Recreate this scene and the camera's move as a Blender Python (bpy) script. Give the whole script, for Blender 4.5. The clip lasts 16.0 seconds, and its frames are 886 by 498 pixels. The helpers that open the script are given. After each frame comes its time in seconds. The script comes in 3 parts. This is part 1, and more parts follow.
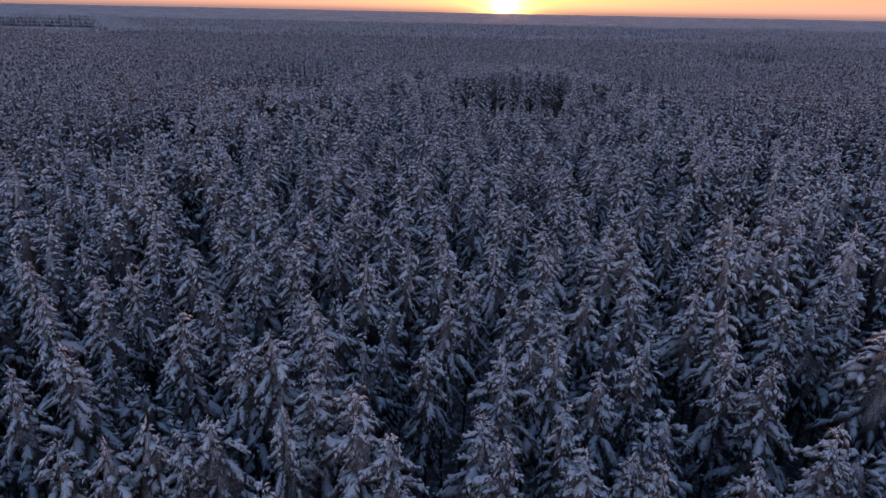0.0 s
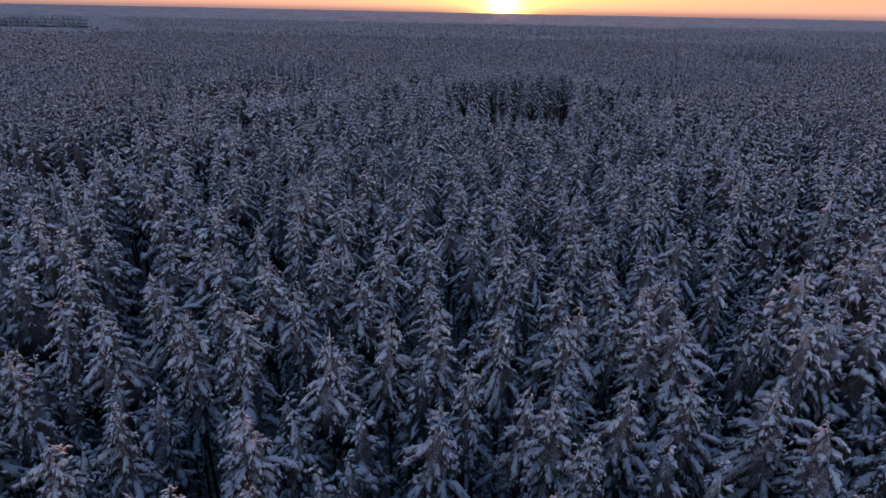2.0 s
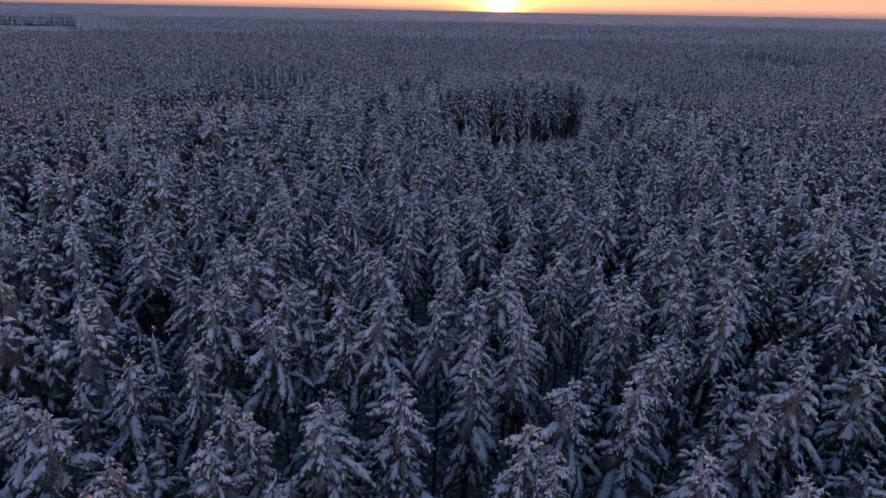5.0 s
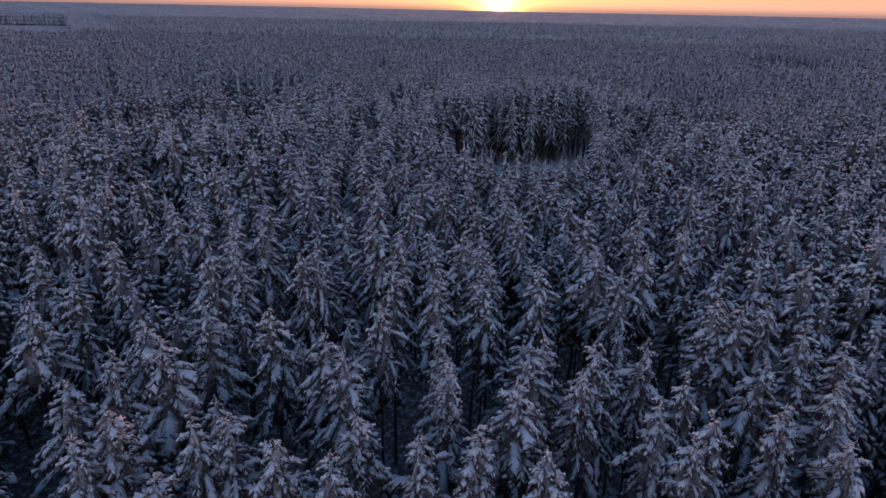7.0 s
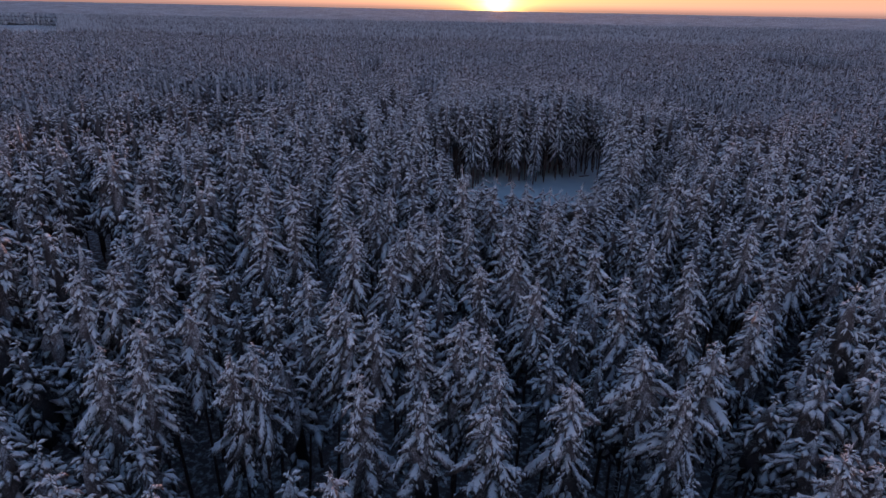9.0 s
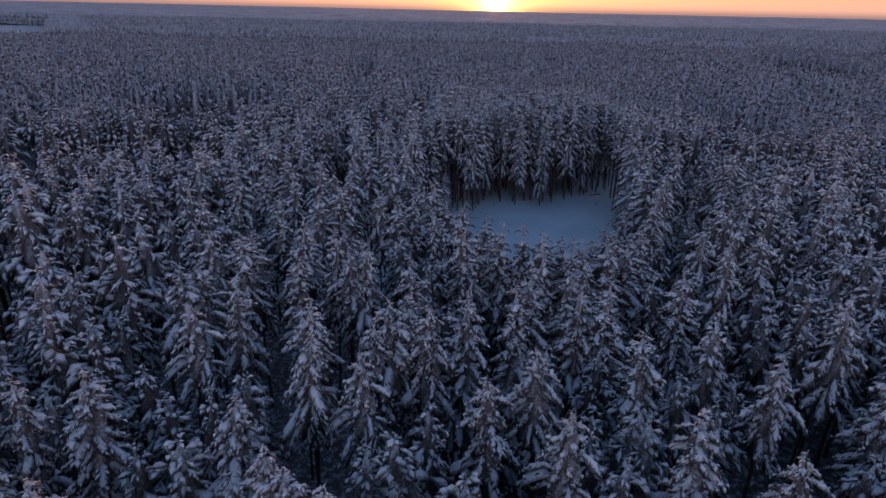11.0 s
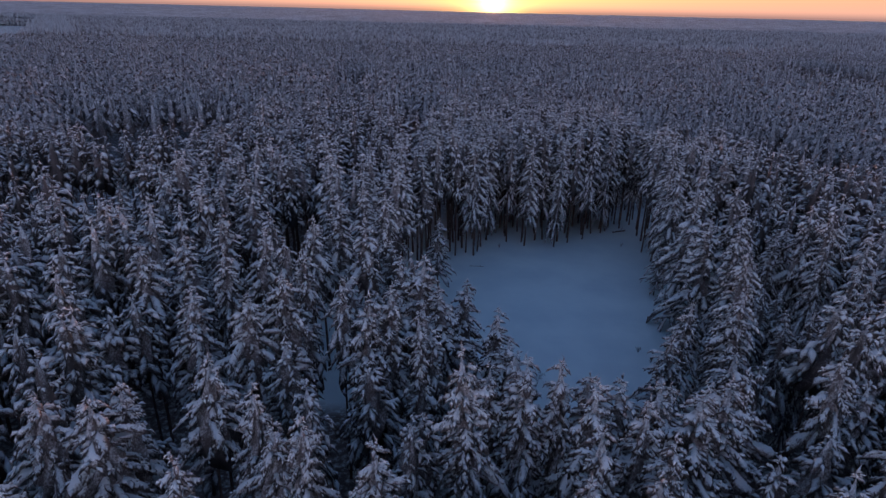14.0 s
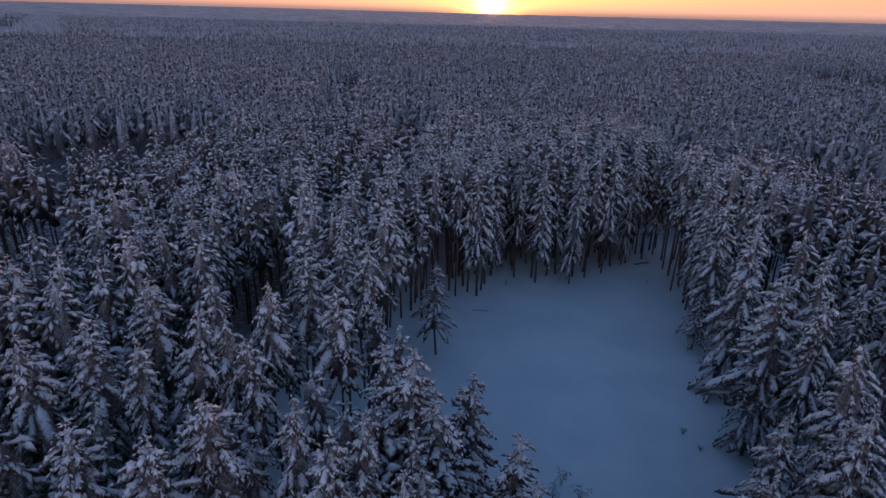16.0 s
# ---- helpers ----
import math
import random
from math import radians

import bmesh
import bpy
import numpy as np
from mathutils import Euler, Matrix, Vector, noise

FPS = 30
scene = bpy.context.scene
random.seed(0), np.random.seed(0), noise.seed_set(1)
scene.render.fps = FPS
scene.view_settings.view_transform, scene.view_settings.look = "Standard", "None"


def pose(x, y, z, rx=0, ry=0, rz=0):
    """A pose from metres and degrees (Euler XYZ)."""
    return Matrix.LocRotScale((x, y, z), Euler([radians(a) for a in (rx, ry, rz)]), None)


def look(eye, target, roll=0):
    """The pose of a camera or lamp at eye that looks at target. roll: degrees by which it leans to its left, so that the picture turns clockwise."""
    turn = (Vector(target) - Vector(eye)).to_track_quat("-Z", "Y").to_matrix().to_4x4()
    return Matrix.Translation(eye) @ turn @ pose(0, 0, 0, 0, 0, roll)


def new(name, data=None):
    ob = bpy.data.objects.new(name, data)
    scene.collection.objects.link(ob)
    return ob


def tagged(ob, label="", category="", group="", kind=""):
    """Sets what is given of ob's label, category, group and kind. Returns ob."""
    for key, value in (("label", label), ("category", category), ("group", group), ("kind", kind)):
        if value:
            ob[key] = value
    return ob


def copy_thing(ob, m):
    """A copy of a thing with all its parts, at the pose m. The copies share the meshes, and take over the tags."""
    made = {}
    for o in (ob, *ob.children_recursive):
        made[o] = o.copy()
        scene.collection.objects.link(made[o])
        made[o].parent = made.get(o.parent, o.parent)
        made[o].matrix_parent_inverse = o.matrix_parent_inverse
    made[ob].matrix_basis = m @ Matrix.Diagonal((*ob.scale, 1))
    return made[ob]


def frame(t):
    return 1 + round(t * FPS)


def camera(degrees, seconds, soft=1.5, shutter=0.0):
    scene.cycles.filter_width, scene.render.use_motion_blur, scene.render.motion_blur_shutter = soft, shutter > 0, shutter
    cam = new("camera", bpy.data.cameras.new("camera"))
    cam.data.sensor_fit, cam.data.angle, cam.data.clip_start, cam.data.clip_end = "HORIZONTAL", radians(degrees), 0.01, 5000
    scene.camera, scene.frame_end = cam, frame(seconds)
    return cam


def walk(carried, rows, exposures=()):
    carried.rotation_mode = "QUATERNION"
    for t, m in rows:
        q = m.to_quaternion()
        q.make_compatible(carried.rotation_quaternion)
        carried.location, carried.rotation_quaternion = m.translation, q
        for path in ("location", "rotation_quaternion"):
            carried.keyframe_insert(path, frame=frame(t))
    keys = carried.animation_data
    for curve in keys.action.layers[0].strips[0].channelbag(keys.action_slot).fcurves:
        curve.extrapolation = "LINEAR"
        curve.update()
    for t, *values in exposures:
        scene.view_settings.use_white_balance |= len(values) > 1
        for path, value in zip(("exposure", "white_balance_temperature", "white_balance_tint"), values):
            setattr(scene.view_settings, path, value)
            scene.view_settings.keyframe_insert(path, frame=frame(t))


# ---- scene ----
cam = camera(73.0, 16.0, 1.45)
STOPS = 2.46
PATH = [
    (0.0, -0.002, -0.057, 44.634, 0.385, -21.530, -1.107),
    (1.0, 0.256, 6.917, 44.569, 0.298, -21.508, -1.089),
    (2.0, 0.548, 14.738, 44.617, 0.214, -21.535, -1.075),
    (3.0, 0.868, 23.045, 44.710, 0.132, -21.582, -1.066),
    (4.0, 1.209, 31.639, 44.805, 0.052, -21.633, -1.062),
    (5.0, 1.564, 40.422, 44.881, -0.027, -21.677, -1.064),
    (6.0, 1.927, 49.358, 44.931, -0.103, -21.710, -1.070),
    (7.0, 2.293, 58.435, 44.961, -0.179, -21.731, -1.081),
    (8.0, 2.653, 67.639, 44.982, -0.253, -21.741, -1.097),
    (9.0, 3.003, 76.940, 45.011, -0.327, -21.741, -1.118),
    (10.0, 3.335, 86.284, 45.060, -0.400, -21.734, -1.144),
    (11.0, 3.643, 95.605, 45.139, -0.473, -21.720, -1.175),
    (12.0, 3.921, 104.830, 45.244, -0.545, -21.699, -1.211),
    (13.0, 4.162, 113.913, 45.360, -0.618, -21.670, -1.252),
    (14.0, 4.360, 122.866, 45.451, -0.692, -21.631, -1.298),
    (15.0, 4.509, 131.802, 45.459, -0.766, -21.581, -1.349),
    (16.0, 4.601, 140.997, 45.296, -0.841, -21.520, -1.404),
]
walk(cam, [(t, pose(x, y, z, 90 + pitch, roll, yaw)) for t, x, y, z, yaw, pitch, roll in PATH], [(0.0, STOPS), (16.0, STOPS)])

# ---- world, sun ----
SUN_AZ, SUN_EL = 5.1, 0.9          # degrees to the right of +y, degrees above the horizon
SUN_DIR = Vector((math.sin(radians(SUN_AZ)) * math.cos(radians(SUN_EL)), math.cos(radians(SUN_AZ)) * math.cos(radians(SUN_EL)), math.sin(radians(SUN_EL))))


class Nodes:
    """Short hand for building a node tree."""

    def __init__(self, tree):
        self.tree = tree
        tree.nodes.clear()

    def add(self, kind, inputs=None, **settings):
        n = self.tree.nodes.new(kind)
        for k, v in settings.items():
            setattr(n, k, v)
        for k, v in (inputs or {}).items():
            if isinstance(v, bpy.types.NodeSocket):
                self.tree.links.new(v, n.inputs[k])
            else:
                n.inputs[k].default_value = v
        return n

    def math(self, op, a, b=0.0, c=0.0):
        return self.add("ShaderNodeMath", {0: a, 1: b, 2: c}, operation=op).outputs[0]

    def mix(self, fac, a, b, blend="MIX"):
        return self.add("ShaderNodeMix", {0: fac, 6: a, 7: b}, data_type="RGBA", blend_type=blend).outputs[2]

    def ramp(self, fac, lo, hi):
        return self.add("ShaderNodeMapRange", {0: fac, 1: lo, 2: hi}, interpolation_type="SMOOTHSTEP").outputs[0]


def make_world():
    world = bpy.data.worlds.new("winter_dusk")
    world.use_nodes = True
    scene.world = world
    n = Nodes(world.node_tree)
    sky = n.add("ShaderNodeTexSky", sky_type="NISHITA", sun_disc=False, sun_elevation=radians(SUN_EL), sun_rotation=radians(SUN_AZ), air_density=1.0, dust_density=1.6, ozone_density=3.0)
    dome = n.mix(1.0, n.mix(1.0, sky.outputs[0], SKY_TINT, "MULTIPLY"), (SKY, SKY, SKY, 1), "MULTIPLY")
    way = n.add("ShaderNodeTexCoord").outputs["Generated"]
    up = n.math("MAXIMUM", n.add("ShaderNodeSeparateXYZ", {0: way}).outputs[2], 0.0)
    near = n.add("ShaderNodeVectorMath", {0: way, 1: SUN_DIR}, operation="DOT_PRODUCT").outputs["Value"]
    off = n.math("ARCCOSINE", n.math("MINIMUM", near, 1.0))
    # frosty haze along the horizon under the sun: pink below, yellow above
    warm = n.mix(n.ramp(up, 0.0, 0.045), HAZE_LOW, HAZE_HIGH)
    warm = n.mix(n.ramp(off, radians(5), radians(45)), warm, HAZE_SIDE)
    band = n.math("MULTIPLY", n.math("EXPONENT", n.math("MULTIPLY", up, -1 / 0.11)), n.ramp(off, radians(120), radians(50)))
    air = n.mix(band, dome, warm)
    # the bank of frost haze that hides the horizon itself
    air = n.mix(n.math("MULTIPLY", n.ramp(up, 0.013, -0.003), n.ramp(off, radians(120), radians(50))), air, HAZE_BANK)
    # the rosy belt over the horizon opposite the sun
    low = n.math("EXPONENT", n.math("MULTIPLY", n.math("POWER", n.math("MULTIPLY", n.math("SUBTRACT", up, 0.18), 4.5), 2.0), -1.0))
    air = n.mix(n.math("MULTIPLY", low, n.ramp(off, radians(70), radians(140))), air, BELT)
    # the sun's disc and the bright air around it
    disc = n.ramp(off, radians(0.6), radians(0.25))
    halo = n.math("EXPONENT", n.math("MULTIPLY", off, -1 / radians(0.75)))
    wide = n.math("EXPONENT", n.math("MULTIPLY", off, -1 / radians(8.0)))
    glow = n.mix(1.0, n.mix(disc, (0, 0, 0, 1), (6, 5, 2.4, 1)), n.mix(halo, (0, 0, 0, 1), HALO), "ADD")
    middle = n.math("EXPONENT", n.math("MULTIPLY", off, -1 / radians(2.2)))
    glow = n.mix(1.0, glow, n.mix(middle, (0, 0, 0, 1), MIDDLE), "ADD")
    glow = n.mix(1.0, glow, n.mix(wide, (0, 0, 0, 1), WIDE), "ADD")
    n.add("ShaderNodeOutputWorld", {0: n.add("ShaderNodeBackground", {"Color": n.mix(1.0, air, glow, "ADD"), "Strength": 1.0}).outputs[0]})


SKY, SKY_TINT = 0.15, (1.36, 1.0, 0.95, 1)
HAZE_LOW, HAZE_HIGH, HAZE_SIDE = (0.19, 0.098, 0.075, 1), (0.22, 0.138, 0.072, 1), (0.185, 0.098, 0.074, 1)
HAZE_BANK = (0.05, 0.031, 0.033, 1)
BELT = (0.235, 0.215, 0.30, 1)
HALO, MIDDLE, WIDE = (1.5, 1.1, 0.4, 1), (0.3, 0.15, 0.015, 1), (0.06, 0.027, 0.002, 1)
make_world()
sun = new("sun", bpy.data.lights.new("sun", "SUN"))
sun.data.energy, sun.data.angle, sun.data.color = 0.5, radians(1.0), (1.0, 0.40, 0.24)
sun.matrix_world = look(SUN_DIR * 400, (0, 0, 0))


# ---- materials ----
def material(name):
    m = bpy.data.materials.new(name)
    m.use_nodes = True
    return m, Nodes(m.node_tree)


def finish(n, colour, rough, bump=None, strength=0.3, distance=0.05, thin=0.0):
    bsdf = n.add("ShaderNodeBsdfPrincipled", {"Base Color": colour, "Roughness": rough})
    if bump is not None:
        n.tree.links.new(n.add("ShaderNodeBump", {"Height": bump, "Strength": strength, "Distance": distance}).outputs[0], bsdf.inputs["Normal"])
    shader = bsdf.outputs[0]
    if thin:
        back = n.add("ShaderNodeBsdfTranslucent", {"Color": colour})
        shader = n.add("ShaderNodeMixShader", {0: thin, 1: shader, 2: back.outputs[0]}).outputs[0]
    n.add("ShaderNodeOutputMaterial", {0: shader})


def noise_of(n, scale, detail=3.0, rough=0.55, hang=1.0):
    co = n.add("ShaderNodeTexCoord").outputs["Object"]
    if hang != 1.0:
        co = n.add("ShaderNodeVectorMath", {0: co, 1: (1.0, 1.0, hang)}, operation="MULTIPLY").outputs[0]
    return n.add("ShaderNodeTexNoise", {"Vector": co, "Scale": scale, "Detail": detail, "Roughness": rough}).outputs["Fac"]


def make_snow_ground():
    m, n = material("snow_ground")
    big, fine = noise_of(n, 0.09, 4), noise_of(n, 6.0, 3)
    c = n.mix(n.ramp(big, 0.3, 0.7), (0.60, 0.725, 0.745, 1), (0.71, 0.83, 0.825, 1))
    c = n.mix(n.math("MULTIPLY", n.ramp(fine, 0.62, 0.8), 0.25), c, (0.5, 0.52, 0.56, 1))
    brush_shade = n.math("MULTIPLY", n.add("ShaderNodeAttribute", attribute_name="rim_or_shade").outputs["Fac"], n.ramp(noise_of(n, 1.3, 4, 0.7), 0.3, 0.55))
    c = n.mix(brush_shade, c, (0.15, 0.12, 0.11, 1))      # needles and twigs, and the trees' shade put into the floor's colour
    finish(n, c, 0.75, n.math("ADD", n.math("MULTIPLY", big, 3.0), n.math("MULTIPLY", fine, 0.15)), 0.35, 0.3)
    return m


def make_foliage(name, lo, hi, scale, fine, thin=0.2):
    """Pine needles under snow: white where the load lies, dark where the needles show."""
    m, n = material(name)
    patch, grain = noise_of(n, scale, 2), noise_of(n, fine, 3, 0.7, 0.6)
    geometry = n.add("ShaderNodeNewGeometry")
    up = n.add("ShaderNodeSeparateXYZ", {0: geometry.outputs["Normal"]}).outputs[2]
    isle = geometry.outputs["Random Per Island"]
    load = n.math("ADD", n.math("MULTIPLY", patch, 0.3), n.math("MULTIPLY", grain, 0.55))
    load = n.math("ADD", load, n.math("MULTIPLY", up, 0.16))
    load = n.math("ADD", load, n.math("MULTIPLY", isle, 0.12))
    rim_or_shade = n.add("ShaderNodeAttribute", attribute_name="rim_or_shade").outputs["Fac"]
    load = n.math("SUBTRACT", load, n.math("MULTIPLY", rim_or_shade, 0.15))
    fac = n.ramp(load, lo, hi)
    rnd = n.add("ShaderNodeObjectInfo").outputs["Random"]
    dark = n.mix(isle, (0.085, 0.076, 0.074, 1), (0.18, 0.152, 0.148, 1))
    white = n.mix(n.math("FRACT", n.math("ADD", isle, rnd)), (0.74, 0.79, 0.80, 1), (0.92, 0.955, 0.95, 1))
    finish(n, n.mix(fac, dark, white), 0.75, load, 0.6, 0.06, thin)
    return m


def make_bark():
    m, n = material("pine_bark")
    co = n.add("ShaderNodeTexCoord").outputs["Object"]
    flat = n.add("ShaderNodeVectorMath", {0: co, 1: (6.0, 6.0, 1.2)}, operation="MULTIPLY").outputs[0]
    plates = n.add("ShaderNodeTexVoronoi", {"Vector": flat, "Scale": 1.0}).outputs["Distance"]
    c = n.mix(n.ramp(plates, 0.1, 0.6), (0.035, 0.025, 0.022, 1), (0.10, 0.066, 0.052, 1))
    frost = n.ramp(noise_of(n, 1.7, 3), 0.6, 0.8)
    finish(n, n.mix(n.math("MULTIPLY", frost, 0.5), c, (0.6, 0.62, 0.66, 1)), 0.9, plates, 0.6, 0.03)
    return m


SNOW = make_snow_ground()
LOADED = make_foliage("snow_on_boughs", 0.28, 0.54, 3.4, 11.0)
NEEDLES = make_foliage("frosted_needles", 0.35, 0.68, 3.2, 10.0)
MIXED = make_foliage("snowy_pine_foliage", 0.30, 0.62, 2.0, 6.0, 0.2)
INNER = make_foliage("inner_pine_foliage", 0.42, 0.76, 1.6, 6.0)
OUTER = make_foliage("outer_snowy_foliage", 0.40, 0.79, 1.8, 5.0, 0.12)
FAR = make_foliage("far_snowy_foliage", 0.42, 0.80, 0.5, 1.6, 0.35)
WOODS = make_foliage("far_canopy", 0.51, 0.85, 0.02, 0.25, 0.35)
BARK = make_bark()


# ---- meshes ----
def mesh_of(name, verts, tris, mats, index=None, smooth=False):
    """One mesh from arrays of points and triangles."""
    me = bpy.data.meshes.new(name)
    v, f = np.asarray(verts, np.float32), np.asarray(tris, np.int32)
    me.vertices.add(len(v))
    me.vertices.foreach_set("co", v[:, :3].ravel())
    if v.shape[1] == 4:
        me.attributes.new("rim_or_shade", "FLOAT", "POINT").data.foreach_set("value", np.ascontiguousarray(v[:, 3]))
    me.loops.add(f.size)
    me.loops.foreach_set("vertex_index", f.ravel())
    me.polygons.add(len(f))
    me.polygons.foreach_set("loop_start", np.arange(0, f.size, 3, dtype=np.int32))
    for m in mats:
        me.materials.append(m)
    if index is not None:
        me.polygons.foreach_set("material_index", np.asarray(index, np.int32))
    me.polygons.foreach_set("use_smooth", np.full(len(f), smooth))
    me.update(calc_edges=True)
    return me


class Soup:
    """Points and triangles gathered piece by piece. Last column: 1 at a bough's needled rim, 0 on its snowy ridge; on
    tufts it also carries painted shade.
    """

    def __init__(self):
        self.v, self.f, self.m, self.count = [], [], [], 0

    def add(self, v, f, m=0, rim_or_shade=None):
        v, f = np.asarray(v, float), np.asarray(f, int)
        if v.shape[1] == 3:
            v = np.column_stack([v, np.zeros(len(v)) if rim_or_shade is None else rim_or_shade])
        self.v.append(v)
        self.f.append(f + self.count)
        self.m.append(np.full(len(f), m))
        self.count += len(v)

    def arrays(self):
        return np.concatenate(self.v), np.concatenate(self.f), np.concatenate(self.m)


def bough(soup, rng, root, way, length, droop, width, segs, slot=0, arch=0.1, drop=0.0, curl=0.0):
    """A hanging bough: a ridged, ragged-edged frond that leaves the trunk level, then droops to its tip."""
    side = np.array((-way[1], way[0], 0.0))
    way = np.array((way[0], way[1], 0.0)) + side * curl
    v, f = [], []
    for i in range(segs):
        u = (i + 0.2 * rng.random() + (0.4 if segs < 3 else 0.3)) / segs
        p = np.array(root) + way * length * u
        p[2] += length * (arch * math.sin(u * 2.2) - droop * u ** 2.3) - drop
        w = width * (0.4 + 2.6 * u * (1.25 - u)) * rng.uniform(0.8, 1.25)
        a, b = w * rng.uniform(0.7, 1.35), w * rng.uniform(0.7, 1.35)
        v += [p - side * a + way * length * rng.uniform(0.0, 0.16) - (0, 0, a * rng.uniform(0.7, 1.3)), p + (0, 0, 0.06 + 0.1 * rng.random()), p + side * b + way * length * rng.uniform(0.0, 0.16) - (0, 0, b * rng.uniform(0.7, 1.3))]
    tip = np.array(root) + way * length * rng.uniform(0.94, 1.06)
    tip[2] += length * (arch * 0.8 - droop) - drop
    v.append(tip)
    for i in range(segs - 1):
        a, b = 3 * i, 3 * i + 3
        f += [(a, b, a + 1), (a + 1, b, b + 1), (a + 1, b + 1, a + 2), (a + 2, b + 1, b + 2)]
    a, t = 3 * (segs - 1), 3 * segs
    f += [(a, t, a + 1), (a + 1, t, a + 2)]
    soup.add(v, f, slot, [1, 0, 1] * segs + [0.5] if segs > 1 else [0.5, 0, 0.5, 0.3])


def tube(soup, rng, points, radii, sides, slot=0):
    v, f = [], []
    for p, r in zip(points, radii):
        v += [(p[0] + r * math.cos(2 * math.pi * k / sides), p[1] + r * math.sin(2 * math.pi * k / sides), p[2]) for k in range(sides)]
    for i in range(len(points) - 1):
        for k in range(sides):
            a, b = i * sides + k, i * sides + (k + 1) % sides
            f += [(a, b, a + sides), (b, b + sides, a + sides)]
    soup.add(v, f, slot)


TALL = 23.5     # the model trees' height; each standing tree is scaled from it


def reach(u):
    """The crown's radius at u, from 0 at the top to 1 at its lowest bough."""
    return 0.08 + 2.65 * u ** 0.68 * (1 - 0.4 * max(0.0, u - 0.62) / 0.38)


def core(soup, rng, at, low, sides, rings, share, lobe):
    """The dense inside of a crown: a ragged cone of twigs that hides the trunk."""
    v, f, rim = [at(TALL - 0.9)], [], [0.5]
    for r in range(rings):
        u = ((r + 1) / rings) ** 1.15
        z = TALL - 0.9 - u * (TALL - low - 0.7)
        for k in range(sides):
            a = 6.283 * (k + 0.5 * (r % 2)) / sides
            w = reach(u) * share * (1.3 if (k + r) % 2 else 0.75) * rng.uniform(0.75, 1.25) * (1 + 0.2 * math.sin(2 * a + lobe + 4 * u))
            # ribs whiter, hollows and the cone's underside darker
            rim.append(0.3 if (k + r) % 2 else 0.9)
            v.append(at(z) + (w * math.cos(a), w * math.sin(a), rng.uniform(-0.45, 0.25)))
    f += [(0, 1 + k, 1 + (k + 1) % sides) for k in range(sides)]
    for r in range(rings - 1):
        for k in range(sides):
            a, b = 1 + r * sides + k, 1 + r * sides + (k + 1) % sides
            f += [(a, a + sides, b), (b, a + sides, b + sides)]
    v.append(at(low + 0.9))
    last = 1 + (rings - 1) * sides
    f += [(last + (k + 1) % sides, last + k, len(v) - 1) for k in range(sides)]
    soup.add(v, f, 0, rim + [1.6])


def pod(soup, rng, p, d, length, width, slot=0, bare=0.0):
    """A needled spray under its snow: a closed, bent drop with a rounded back and a darker underside."""
    p, d = np.asarray(p, float), np.asarray(d, float)
    d = d / (np.linalg.norm(d) + 1e-9)
    side = np.array((-d[1], d[0], 0.0))
    side /= np.linalg.norm(side) + 1e-6
    back = np.cross(d, side)
    if back[2] < 0:
        side, back = -side, -back
    w = width * rng.uniform(0.8, 1.25)
    c = p + d * length * 0.42 + back * 0.16 * length
    v = [p, c - side * w - back * 0.35 * w, c + back * 0.75 * w, c + side * w - back * 0.35 * w, p + d * length - np.array((0, 0, 0.12 * length))]
    soup.add(v, [(0, 2, 1), (0, 3, 2), (0, 1, 3), (1, 2, 4), (2, 3, 4), (3, 1, 4)], slot, [0.35 + bare, 0.8 + bare, bare, 0.8 + bare, 0.75 + bare])


def arm(soup, rng, line, side, width, bare):
    """The snow along a limb: a tapering, ridged bar, closed at both ends."""
    v, rim = [line[0]], [0.4 + bare]
    for r, p in enumerate(line[1:3]):
        w = width * (0.85, 1.15)[r] * rng.uniform(0.85, 1.2)
        v += [p - side * w - (0, 0, 0.6 * w), p + (0, 0, 0.7 * w), p + side * w - (0, 0, 0.6 * w)]
        rim += [0.7 + bare, bare, 0.7 + bare]
    v.append(line[3] - (0, 0, 0.1))
    rim.append(0.5 + bare)
    f = [(0, 2, 1), (0, 3, 2), (0, 1, 3), (4, 5, 7), (5, 6, 7), (6, 4, 7)]
    for a, b in ((1, 2), (2, 3), (3, 1)):
        f += [(a, b, b + 3), (a, b + 3, a + 3)]
    soup.add(v, f, 0, rim)


